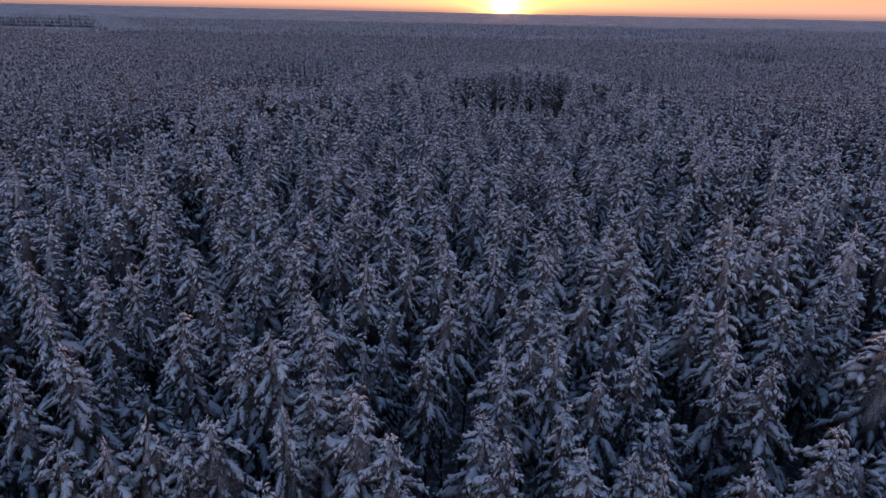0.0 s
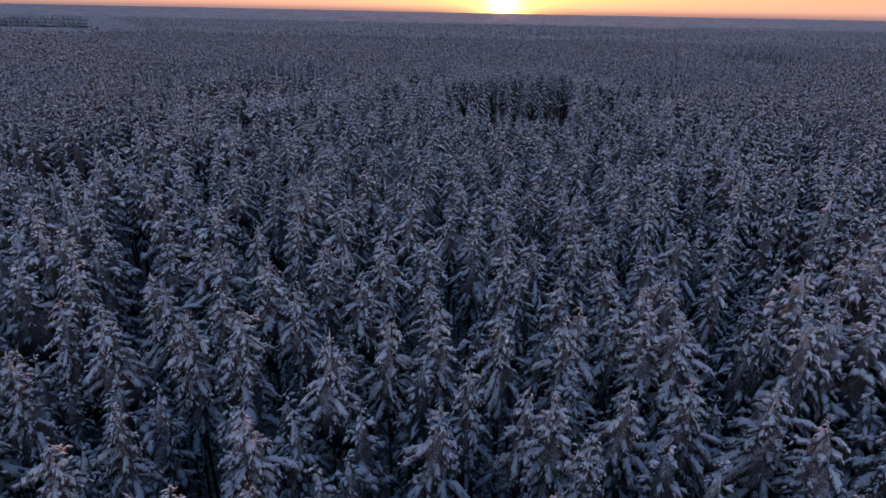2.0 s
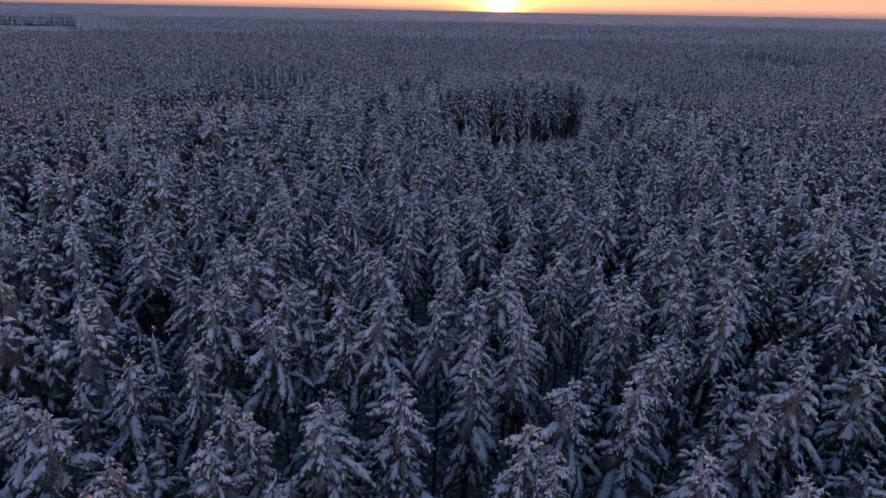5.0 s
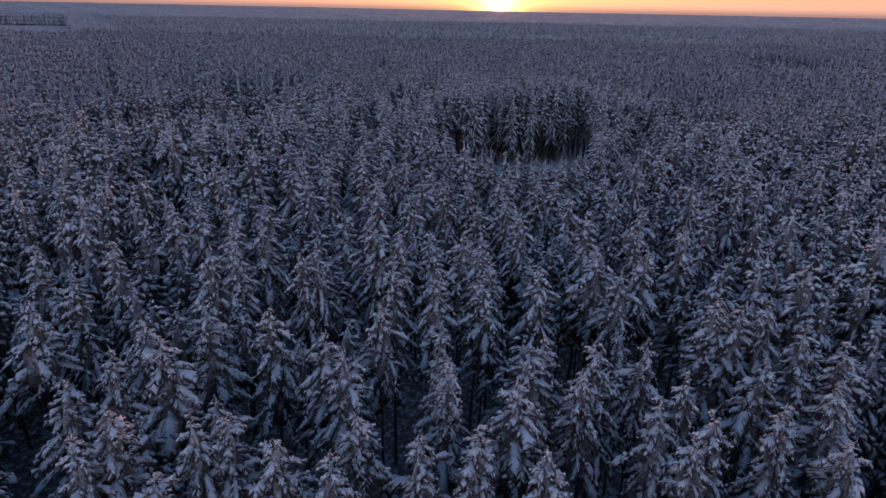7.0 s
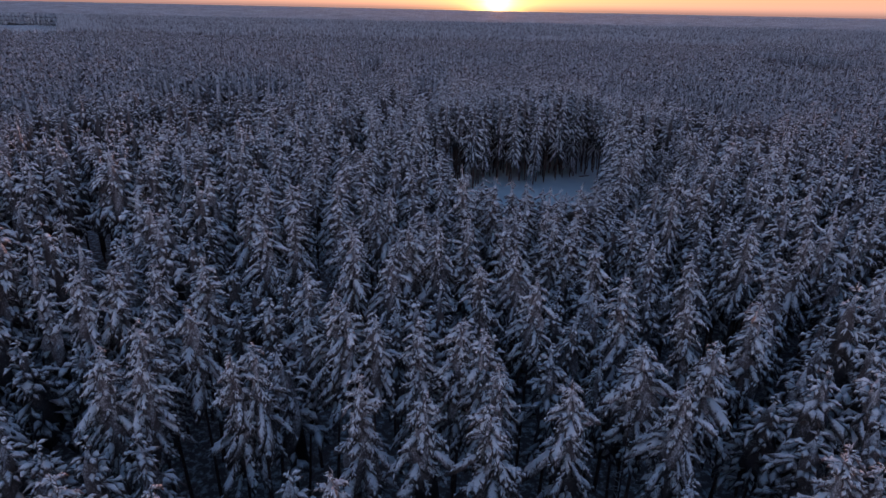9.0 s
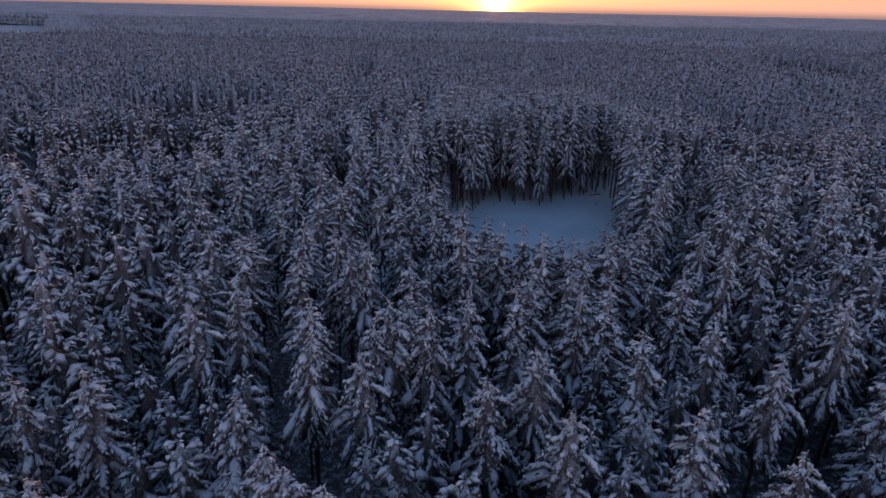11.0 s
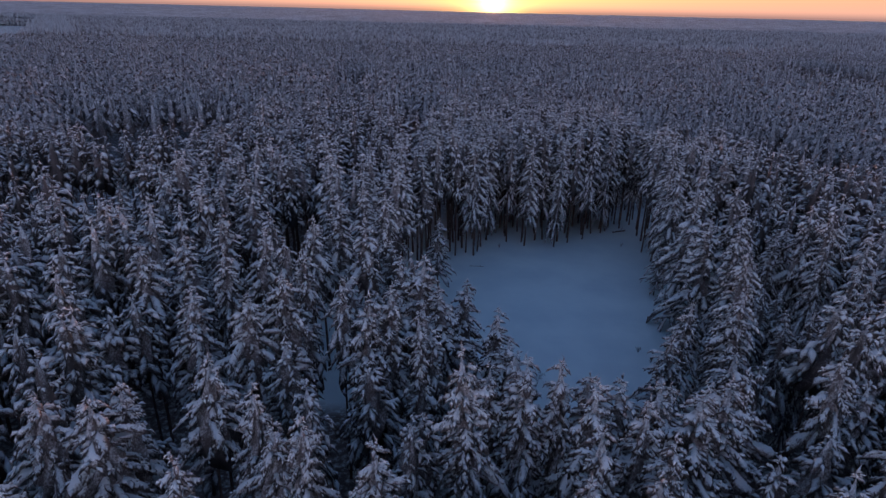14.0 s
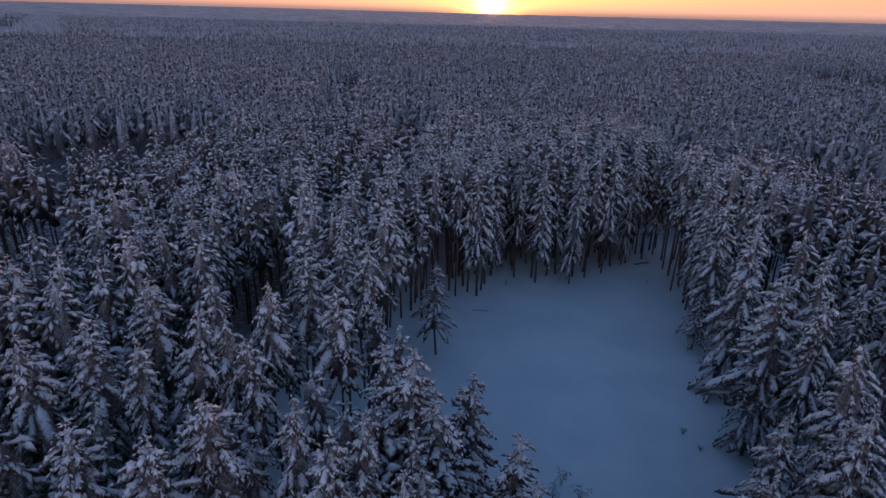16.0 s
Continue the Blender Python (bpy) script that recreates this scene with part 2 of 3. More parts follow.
def pine_parts(seed, detail, skirt=None, broad=1.0):
    """Trunk, needles and snow of one pine. detail 3: standing near; 2: middle; 1: far."""
    rng = random.Random(seed)
    trunk, needles, snow = Soup(), Soup(), Soup()
    low = (rng.uniform(0.47, 0.62) if skirt is None else skirt) * TALL
    lobe = rng.uniform(0, 6.28)
    bend = (rng.uniform(-0.4, 0.4), rng.uniform(-0.4, 0.4))
    at = lambda z: np.array((bend[0] * math.sin(z / TALL * 2.6), bend[1] * math.sin(z / TALL * 3.1), z))
    levels = {3: 7, 2: 4, 1: 2}[detail]
    zs = [TALL * 0.94 * i / (levels - 1) for i in range(levels)]
    tube(trunk, rng, [at(z) - (0, 0, 0.7 if z == 0 else 0) for z in zs], [0.17 * (1 - 0.95 * z / TALL) + 0.01 for z in zs], {3: 8, 2: 5, 1: 3}[detail])
    core(needles, rng, at, low, {3: 8, 2: 6, 1: 5}[detail], {3: 6, 2: 5, 1: 3}[detail], {3: 0.4, 2: 0.42, 1: 0.32}[detail], lobe)
    tall = (TALL - low) / (TALL * 0.5)
    whorls, count = {3: (round(14 * tall ** 0.9), 6), 2: (round(11 * tall ** 0.7), 5), 1: (round(9 * tall ** 0.6), 5)}[detail]
    big = {3: 1.0, 2: 1.35, 1: 1.9}[detail]
    for w in range(whorls):
        u = ((w + 0.35) / whorls) ** 0.95
        turn = rng.uniform(0, 6.28)
        limbs = round(count * broad) if u > 0.1 else 3
        for k in range(limbs):
            if rng.random() < (0.3 if u > 0.75 else 0.08):
                continue
            az = turn + 6.283 * k / limbs + rng.uniform(-0.35, 0.35)
            way = np.array((math.cos(az), math.sin(az), 0.0))
            side = np.array((-way[1], way[0], 0.0))
            root = at(TALL - 0.35 - min(1.0, max(0.0, u + rng.uniform(-0.03, 0.03))) * (TALL - low - 0.3))
            length = 1.16 * broad * reach(u) * rng.choice((0.6, 0.8, 0.95, 1.05, 1.3)) * (1 + 0.2 * math.sin(2 * az + lobe + 4 * u) + 0.2 * math.sin(3 * az - lobe + 17 * u))
            rise_, sag, curl = 0.30 * (1 - u) + 0.05, 0.48 + 0.45 * u + rng.uniform(-0.25, 0.35), rng.uniform(-0.35, 0.35)
            heavy = rng.choice((0.8, 0.9, 1.0, 1.0, 1.15, 1.5))
            bare = rng.choice((0.0, 0.0, 0.0, 0.15, 0.35))
            along_limb = lambda d: root + (way + side * curl * d) * length * d * (1 - 0.12 * d) + np.array((0, 0, length * (rise_ * d - sag * d ** 2.2)))
            slope = lambda d: way + side * curl * 2 * d + np.array((0, 0, rise_ - 2.2 * sag * d ** 1.2))
            if detail == 3:
                # a thick ridge of snow along the limb, and fingers that hang from it to both sides and at its end
                first = rng.uniform(0.06, 0.22)
                ridge = [along_limb(first), along_limb(first + 0.35 * (1 - first)), along_limb(first + 0.75 * (1 - first)), along_limb(1.0)]
                arm(snow, rng, ridge, side, (0.13 + 0.06 * length) * heavy, bare)
                fingers = 3 + round(length * 2.1)
                for j in range(fingers):
                    d = first + (1.02 - first) * (j + rng.random()) / fingers
                    a = (1 if j % 2 else -1) * rng.uniform(0.35, 1.15)
                    size = rng.uniform(0.4, 0.8) * min(1.0, 0.4 + length / 3) * heavy ** 0.5
                    spread = slope(d) * math.cos(a) + side * math.sin(a) * 0.9 - np.array((0, 0, rng.uniform(0.3, 1.3) * (0.35 + 0.65 * u)))
                    pod(snow, rng, along_limb(d * 0.94) + np.array((0, 0, 0.03)), spread, size, size * rng.uniform(0.15, 0.25), 0, bare + rng.choice((0.0, 0.0, 0.2, 0.4)))
                if k % 2:
                    continue
                a = rng.uniform(-0.7, 0.7)
                pod(needles, rng, along_limb(0.6) - np.array((0, 0, 0.16)), slope(0.6) * math.cos(a) + side * math.sin(a) - np.array((0, 0, 0.5)), rng.uniform(0.6, 0.9), 0.15, 0, 0.6)
            elif detail == 2:
                for j, a in enumerate((-0.3, 0.4, -0.85, 0.9)[:1 + round(length * 1.3)]):
                    d = rng.uniform(0.4, 0.7) if j else rng.uniform(0.1, 0.3)
                    a += rng.uniform(-0.25, 0.25)
                    size = (0.5 * length + 0.28) * rng.uniform(0.75, 1.15) * (1.0 if j else 1.4)
                    pod(snow, rng, along_limb(d), slope(d + 0.15) * math.cos(a) + side * math.sin(a) - np.array((0, 0, rng.uniform(0.2, 1.1) * (0.3 + 0.7 * u))), size, (0.08 + 0.1 * size) * heavy, 0, bare + rng.choice((0.0, 0.0, 0.3)))
            else:
                size = length * rng.uniform(0.75, 1.1) + 0.35
                pod(snow, rng, along_limb(0.35), slope(0.7) + side * rng.uniform(-0.5, 0.5), size, size * rng.uniform(0.14, 0.2) * min(heavy, 1.2), 0, bare)
    # the leading shoot, upright, with small loaded side shoots
    top = at(TALL - 0.9)
    pod(snow, rng, top, (rng.uniform(-0.1, 0.1), rng.uniform(-0.1, 0.1), 1.0), 1.0, 0.07 * big, 0, 0.3)
    for k in range({3: 5, 2: 3, 1: 1}[detail]):
        az = rng.uniform(0, 6.28)
        pod(snow, rng, top + (0, 0, rng.uniform(-0.1, 0.4)), (math.cos(az), math.sin(az), rng.uniform(-0.2, 0.7)), rng.uniform(0.28, 0.45) * big ** 0.5, 0.07 * big, 0, 0.0)
    return trunk, needles, snow


# ---- ground ----
def rise(x, y):
    """The ground's height: nearly flat, with low swells."""
    r = np.hypot(x, y - 70)
    swell = 0.25 * np.sin(x / 23 + 1.1) * np.sin(y / 31) + 0.12 * np.sin(x / 7.3) * np.sin(y / 9.1 + 0.6)
    return swell + np.clip((r - 500) / 3000, 0, 1) * 0.6 * np.sin(x / 700 + 0.5) * np.sin(y / 900)


CLEARING = [(13, 168), (4, 184), (-1, 196), (-1, 212), (1.0, 220.8), (7.6, 229.4), (11.0, 234.5), (13.1, 233.4), (16.2, 241.8), (24.1, 240.1), (30.2, 239.6), (37.4, 245.0), (47.5, 250.7), (49.8, 249.1), (47.3, 236.2), (45.4, 223.9), (42.9, 212.5), (39.7, 201.1), (38.5, 195.0), (29, 168), (25, 161), (14, 162)]
FIELD = [(-350.0, 665.0), (-697.0, 1262.0), (-775.0, 1400.0), (-1000.0, 1390.0), (-1480.0, 1360.0), (-1480.0, 645.0), (-430.0, 645.0)]

# openings and low, young patches in the stand: centre, half-width, half-depth
GAPS = [(-64, 275, 23, 28), (0, 285, 7, 20), (59, 268, 6, 20), (86, 258, 12, 24), (84, 243, 10, 17), (232, 470, 32, 55), (-17, 206, 4, 12), (-47, 221, 8, 15), (-55, 226, 6, 13), (-30, 390, 8, 36), (-58, 385, 5, 36), (-102, 318, 6, 26), (-49, 155, 5, 10), (-41, 150, 5, 12), (-33, 163, 4, 12), (-15, 203, 3, 20), (-14, 152, 3, 11), (-2, 150, 3, 11), (-97, 238, 6, 34), (-58, 215, 6, 18), (-71, 208, 11, 20), (-60, 125, 5, 16), (-8, 95, 4, 9), (62, 120, 4, 13), (-40, 92, 5, 8), (-28, 98, 5, 8), (-62, 116, 6, 13), (10, 88, 3, 8), (-4, 112, 4, 6), (5, 104, 4, 9), (14, 106, 3, 8), (300, 458, 20, 28), (39.5, 188.5, 4.5, 4.5)]
RIDE = [(-62, 182), (-116, 283), (-200, 438)]      # a cut line through the forest


def inside(poly, x, y):
    hit = np.zeros(np.shape(x), bool)
    for (ax, ay), (bx, by) in zip(poly, poly[1:] + poly[:1]):
        cross = (ay > y) != (by > y)
        hit ^= cross & (x < (bx - ax) * (y - ay) / ((by - ay) or 1e-9) + ax)
    return hit


def off_line(poly, x, y):
    """The distance from a closed line."""
    best = np.full(np.shape(x), 1e9)
    for (ax, ay), (bx, by) in zip(poly, poly[1:] + poly[:1]):
        t = np.clip(((x - ax) * (bx - ax) + (y - ay) * (by - ay)) / ((bx - ax) ** 2 + (by - ay) ** 2), 0, 1)
        best = np.minimum(best, np.hypot(x - ax - t * (bx - ax), y - ay - t * (by - ay)))
    return best


def polar_sheet(radii, turns, height, skip=None, jitter=0.0, centre=(0.0, 70.0)):
    """Points and triangles of a round sheet; turns in radians, counter-clockwise from +x, all the way round."""
    rng = np.random.default_rng(5)
    R, A = np.meshgrid(radii, turns, indexing="ij")
    if jitter:
        R = R * (1 + rng.uniform(-jitter, jitter, R.shape))
    x, y = centre[0] + R * np.cos(A), centre[1] + R * np.sin(A)
    v = np.stack([x, y, height(x, y, rng)], -1).reshape(-1, 3)
    n, m = len(radii), len(turns)
    i, j = np.meshgrid(np.arange(n - 1), np.arange(m), indexing="ij")
    a, b = i * m + j, i * m + (j + 1) % m
    quads = np.stack([a, a + m, b + m, b], -1).reshape(-1, 4)
    if skip is not None:
        mid = v[quads].mean(1)
        quads = quads[~skip(mid[:, 0], mid[:, 1])]
    return v, np.concatenate([quads[:, [0, 1, 2]], quads[:, [0, 2, 3]]])


def build_ground():
    radii = np.concatenate([[0.0], np.linspace(3, 260, 90), np.geomspace(270, 4900, 36)])
    v, f = polar_sheet(radii, np.linspace(0, 2 * math.pi, 180, endpoint=False), lambda x, y, g: rise(x, y))
    # the forest floor is coloured darker for litter and tree shade; the clearing and the field lie under clean snow
    litter_shade = np.clip((off_line(CLEARING, v[:, 0], v[:, 1]) - np.where(v[:, 1] < 185, 1, 11)) / np.where(v[:, 1] < 185, 5, 18), 0, 1) * ~inside(CLEARING, v[:, 0], v[:, 1])
    litter_shade = np.where(inside(FIELD, v[:, 0], v[:, 1]), 0.75, litter_shade)       # stubble pokes out of the field's snow
    v = np.column_stack([v, litter_shade])
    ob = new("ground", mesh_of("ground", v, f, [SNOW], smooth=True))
    tagged(ob, "snow-covered forest floor with an untouched open clearing", "snow ground", kind="structure")


build_ground()


# ---- forest ----
def seen_from(x, y):
    """How near the flight line, with the way ahead, comes to a tree: larger to the sides, which pass out of view early."""
    ahead = np.maximum(y - 150, 0.0)
    behind = np.maximum(20 - y, 0.0)
    return np.hypot(1.5 * np.maximum(np.abs(x - 3) - 8, 0), np.hypot(ahead, behind))


def scatter(step, box, seed, drop=0.08):
    """Jittered places for trees on a grid, with thin spots."""
    rng = np.random.default_rng(seed)
    xs, ys = np.arange(box[0], box[2], step), np.arange(box[1], box[3], step * 0.9)
    x, y = np.meshgrid(xs, ys)
    x = x + (np.arange(len(ys)) % 2)[:, None] * step * 0.5
    x, y = (x + rng.uniform(-0.36, 0.36, x.shape) * step).ravel(), (y + rng.uniform(-0.36, 0.36, y.shape) * step).ravel()
    thin = np.sin(x / 11 + 2 * np.sin(y / 17)) * np.sin(y / 13 + 1.5 * np.sin(x / 19))
    keep = rng.random(x.shape) > drop + 0.6 * np.clip(thin - 0.35, 0, 1)
    keep &= ~inside(FIELD, x, y)
    for gx, gy, wide, deep in GAPS:
        keep &= np.hypot((x - gx) / wide, (y - gy) / deep) > 1 + 0.12 * np.sin(x * 1.7 + y)
    keep &= (off_line(RIDE, x, y) > 1.5) | (y > 438)
    return x[keep], y[keep], rng


def stand_height(x, y, rng):
    swell = 0.9 * np.sin(x / 29 + 0.7) * np.sin(y / 37 + 0.4) + 0.5 * np.sin(x / 90) * np.sin(y / 70)
    return 23.4 + swell + rng.normal(0, 1.0, np.shape(x))


def joined(name, models, x, y, h, rng, mats, label):
    """Many trees in one mesh."""
    pick = rng.integers(0, len(models), len(x))
    V, F, M, base = [], [], [], 0
    for i, (v, f, m) in enumerate(models):
        sel = np.nonzero(pick == i)[0]
        if not len(sel):
            continue
        a = rng.uniform(0, 6.283, len(sel))
        wide = rng.uniform(0.9, 1.35, len(sel)) * (h[sel] / TALL) ** 0.5
        c, s = np.cos(a)[:, None] * wide[:, None], np.sin(a)[:, None] * wide[:, None]
        tilt = rng.normal(0, 0.025, (2, len(sel), 1))
        px = v[None, :, 0] * c - v[None, :, 1] * s + x[sel][:, None] + tilt[0] * v[None, :, 2]
        py = v[None, :, 0] * s + v[None, :, 1] * c + y[sel][:, None] + tilt[1] * v[None, :, 2]
        pz = v[None, :, 2] * (h[sel] / TALL)[:, None] + rise(x[sel], y[sel])[:, None]
        V.append(np.stack([px, py, pz, np.broadcast_to(v[None, :, 3], px.shape)], -1).reshape(-1, 4))
        F.append((f[None] + (np.arange(len(sel)) * len(v))[:, None, None] + base).reshape(-1, 3))
        M.append(np.tile(m, len(sel)))
        base += len(sel) * len(v)
    ob = new(name, mesh_of(name, np.concatenate(V), np.concatenate(F), mats, np.concatenate(M), True))
    tagged(ob, label, "pine forest", kind="stuff")


def model(seed, detail, skirt=None):
    """One tree as arrays: snow in slot 0, needles in slot 1, bark in slot 2."""
    trunk, needles, snow = pine_parts(seed, detail, skirt)
    s = Soup()
    for part_soup, slot in ((snow, 0), (needles, 1), (trunk, 2)):
        if part_soup.count:
            v, f, _ = part_soup.arrays()
            s.add(v, f, slot)
    return s.arrays()


def tuft(seed, tiers=2):
    """A distant treetop: a rough little cone."""
    rng = random.Random(seed)
    s = Soup()
    for k in range(tiers):
        n, r, z0, z1 = ((5, 1.9, 13.0, 21.0), (4, 1.1, 18.3, 23.5), (7, 2.5, 11.5, 18.5))[k]
        turn = rng.uniform(0, 6)
        v = [(r * rng.uniform(0.6, 1.4) * math.cos(turn + 6.283 * i / n), r * rng.uniform(0.6, 1.4) * math.sin(turn + 6.283 * i / n), z0 + rng.uniform(-1.2, 1.2)) for i in range(n)]
        # tips whiter with snow; skirts coloured darker to stand for shade between trees
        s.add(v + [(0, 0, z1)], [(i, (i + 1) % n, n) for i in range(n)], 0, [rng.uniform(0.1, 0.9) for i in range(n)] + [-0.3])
    return s.arrays()


def hedge_pine(seed):
    """A far tree at the edge of a field, in leaf down to the ground."""
    rng = random.Random(seed)
    s = Soup()
    for r, z0, z1, n in ((2.3, 0.0, 12.0, 6), (2.0, 7.0, 18.0, 6), (1.3, 14.0, 23.5, 5)):
        turn = rng.uniform(0, 6)
        v = [(r * rng.uniform(0.6, 1.4) * math.cos(turn + 6.283 * i / n), r * rng.uniform(0.6, 1.4) * math.sin(turn + 6.283 * i / n), z0 + rng.uniform(-0.2, 1.2)) for i in range(n)]
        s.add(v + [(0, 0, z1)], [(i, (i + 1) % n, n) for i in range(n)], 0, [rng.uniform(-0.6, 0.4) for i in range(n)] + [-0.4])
    return s.arrays()


def far_pine(seed, boughs=7):
    """A far tree: a dark inner cone with a few snowy boughs that hang from it."""
    rng = random.Random(seed)
    s = Soup()
    turn = rng.uniform(0, 6)
    v = [(1.0 * rng.uniform(0.7, 1.3) * math.cos(turn + 1.257 * i), 1.0 * rng.uniform(0.7, 1.3) * math.sin(turn + 1.257 * i), 11.0 + rng.uniform(-1, 1)) for i in range(5)]
    s.add(v + [(0, 0, 21.6)], [(i, (i + 1) % 5, 5) for i in range(5)], 1, [0.75] * 5 + [0.45])
    for k in range(boughs):
        u = (k + 0.6) / boughs
        az = turn + 2.4 * k + rng.uniform(-0.4, 0.4)
        length = reach(u) * rng.uniform(0.8, 1.35) + 0.3
        bough(s, rng, (0.25 * length * math.cos(az), 0.25 * length * math.sin(az), 23.4 - (u + rng.uniform(-0.04, 0.04)) * 10.5), (math.cos(az), math.sin(az)), length, 0.45 + 0.4 * u, (0.3 if boughs < 9 else 0.24) * length ** 0.5, 1, 0, 0.3 * (1 - u))
    return s.arrays()


hx, hy, rng0 = scatter(3.6, (-150, 8, 190, 330), 11, 0.15)
FIRST_STAND = [(-8.5, 23.2), (16.4, 24.7), (11.9, 24.9), (7.7, 25.3), (-17.7, 25.6), (-20.6, 26.2), (10.6, 26.2), (3.8, 26.3), (-13.9, 26.6), (-2.4, 27.0), (22.7, 27.3), (-16.2, 27.6), (-4.8, 27.7), (-12.8, 28.2), (-9.3, 28.3), (1.7, 28.9), (7.2, 29.4), (-4.7, 30.4), (-8.2, 31.5), (-26.6, 32.1), (3.6, 33.8), (10.7, 34.1), (-24.8, 34.2), (22.9, 34.2), (4.7, 36.0), (-1.6, 36.6), (20.6, 36.7), (-13.9, 36.9), (6.6, 36.9), (-11.4, 37.0), (8.6, 37.0), (-8.6, 37.1), (14.4, 37.2), (-19.4, 39.6), (9.2, 41.8), (-10.5, 42.4), (22.9, 42.4), (0.4, 43.9), (-32.5, 43.9), (-18.1, 44.1), (7.3, 44.2)]
SECOND_STAND = [(28.7, 45.2), (-29.6, 45.8), (6.4, 46.4), (21.6, 46.6), (12.7, 46.7), (17.2, 46.9), (36.4, 47.3), (2.1, 48.6), (-36.7, 49.1), (-28.4, 49.6), (-6.9, 50.7), (-2.9, 53.8), (18.5, 53.8), (9.8, 54.0), (-18.7, 54.2), (0.7, 54.7), (-14.2, 54.7), (16.8, 55.5), (-25.2, 55.6), (5.4, 55.8), (-18.6, 56.0), (11.9, 56.7), (-28.9, 57.0), (15.1, 58.3), (-17.6, 59.5), (17.1, 59.8), (-11.6, 59.8), (-22.7, 60.5), (20.3, 60.6), (-24.3, 61.7), (-0.2, 61.8), (10.6, 62.1), (-15.5, 63.3), (15.6, 64.2), (-6.0, 64.3), (26.0, 64.6), (21.3, 65.1), (-15.4, 65.4), (7.9, 65.4), (-10.5, 66.3), (6.7, 66.9)]
THIRD_STAND = [(-8.6, 68.9), (-4.5, 69.0), (-21.1, 69.7), (-24.4, 70.5), (-11.2, 70.6), (-4.3, 70.8), (21.7, 71.8), (-0.2, 71.9), (14.3, 72.5), (-27.5, 72.9), (10.0, 73.3), (25.8, 73.9), (-19.2, 75.3), (-14.8, 75.5), (32.2, 76.3), (17.4, 76.8), (4.2, 77.5), (7.7, 80.1), (-11.0, 81.8), (-2.8, 82.8), (8.6, 83.8), (-17.4, 84.7), (16.5, 84.9), (-5.6, 85.4), (4.2, 85.6), (-11.0, 85.8), (1.4, 86.0), (25.7, 86.0), (-15.7, 87.2), (-9.3, 87.3), (19.2, 87.4), (-2.0, 87.5), (23.6, 88.1), (16.5, 89.0), (-11.2, 89.5), (6.7, 90.0), (28.1, 90.5), (-21.3, 90.5), (19.0, 91.5), (12.2, 91.7), (3.4, 92.5)]
FOURTH_STAND = [(-20.4, 94.0), (-3.9, 94.1), (-17.0, 94.4), (25.9, 94.5), (2.7, 94.6), (9.0, 94.8), (14.4, 94.9), (32.6, 96.3), (10.4, 96.4), (17.7, 96.6), (-5.6, 96.8), (-19.4, 98.0), (1.8, 98.7), (31.1, 98.8), (-11.4, 99.2), (-16.2, 100.0), (-29.8, 100.5), (-2.3, 101.4), (27.7, 102.5), (29.6, 102.6), (25.8, 103.5), (-29.6, 106.0), (7.2, 107.4), (-1.7, 109.2), (2.5, 109.3), (19.2, 110.0), (11.7, 110.2), (-19.4, 111.8), (7.1, 111.8), (-37.4, 112.4), (-11.2, 112.4), (-29.2, 112.8), (-17.6, 112.9), (-9.4, 113.0), (18.5, 114.8), (24.2, 115.5), (6.4, 116.0), (-18.7, 116.4), (5.0, 117.0), (1.5, 117.6), (-2.1, 119.6)]
FIFTH_STAND = [(-16.2, 119.6), (-3.8, 120.4), (-6.0, 121.1), (29.6, 121.3), (-19.8, 121.5), (24.5, 121.9), (19.5, 124.4), (-28.8, 124.8), (11.6, 125.6), (-26.4, 125.8), (-8.6, 127.4), (-23.7, 128.0), (-19.2, 128.1), (7.1, 129.1), (37.2, 131.3), (28.6, 132.2), (-1.2, 132.3), (11.7, 132.8), (-5.1, 134.7), (19.9, 135.7), (-1.2, 137.6), (2.9, 137.8), (43.3, 138.1), (-6.7, 138.5), (-15.7, 138.6), (0.4, 138.8), (37.4, 139.4), (-38.3, 140.7), (1.5, 141.0), (6.7, 141.2), (-13.5, 142.5), (10.7, 143.1), (17.2, 145.1), (-20.1, 145.8), (-18.1, 147.4), (28.1, 149.2), (-8.8, 149.4), (1.3, 151.1), (-3.1, 151.8), (-5.2, 152.2), (-19.6, 153.0)]
SIXTH_STAND = [(-16.6, 153.1), (33.9, 153.2), (18.5, 154.1), (-7.2, 154.7), (39.6, 156.1), (-15.6, 156.3), (-11.0, 158.0), (34.9, 160.1), (3.2, 166.2), (-10.6, 168.5), (-0.9, 169.1), (-17.0, 169.9), (-9.0, 170.6), (0.7, 171.3), (-3.6, 172.4), (33.4, 172.5), (-24.2, 177.6), (3.7, 178.4), (36.7, 178.9), (-17.1, 179.8), (-9.0, 180.1), (-21.7, 181.4), (-13.6, 183.1), (-11.5, 183.2), (-3.5, 187.1), (-9.2, 188.0), (-19.6, 188.8), (-14.5, 189.0), (41.6, 190.0), (-7.4, 196.0), (-2.0, 197.9), (-38.1, 202.9), (48.7, 205.9), (59.1, 213.0), (49.0, 217.3), (45.7, 222.6)]
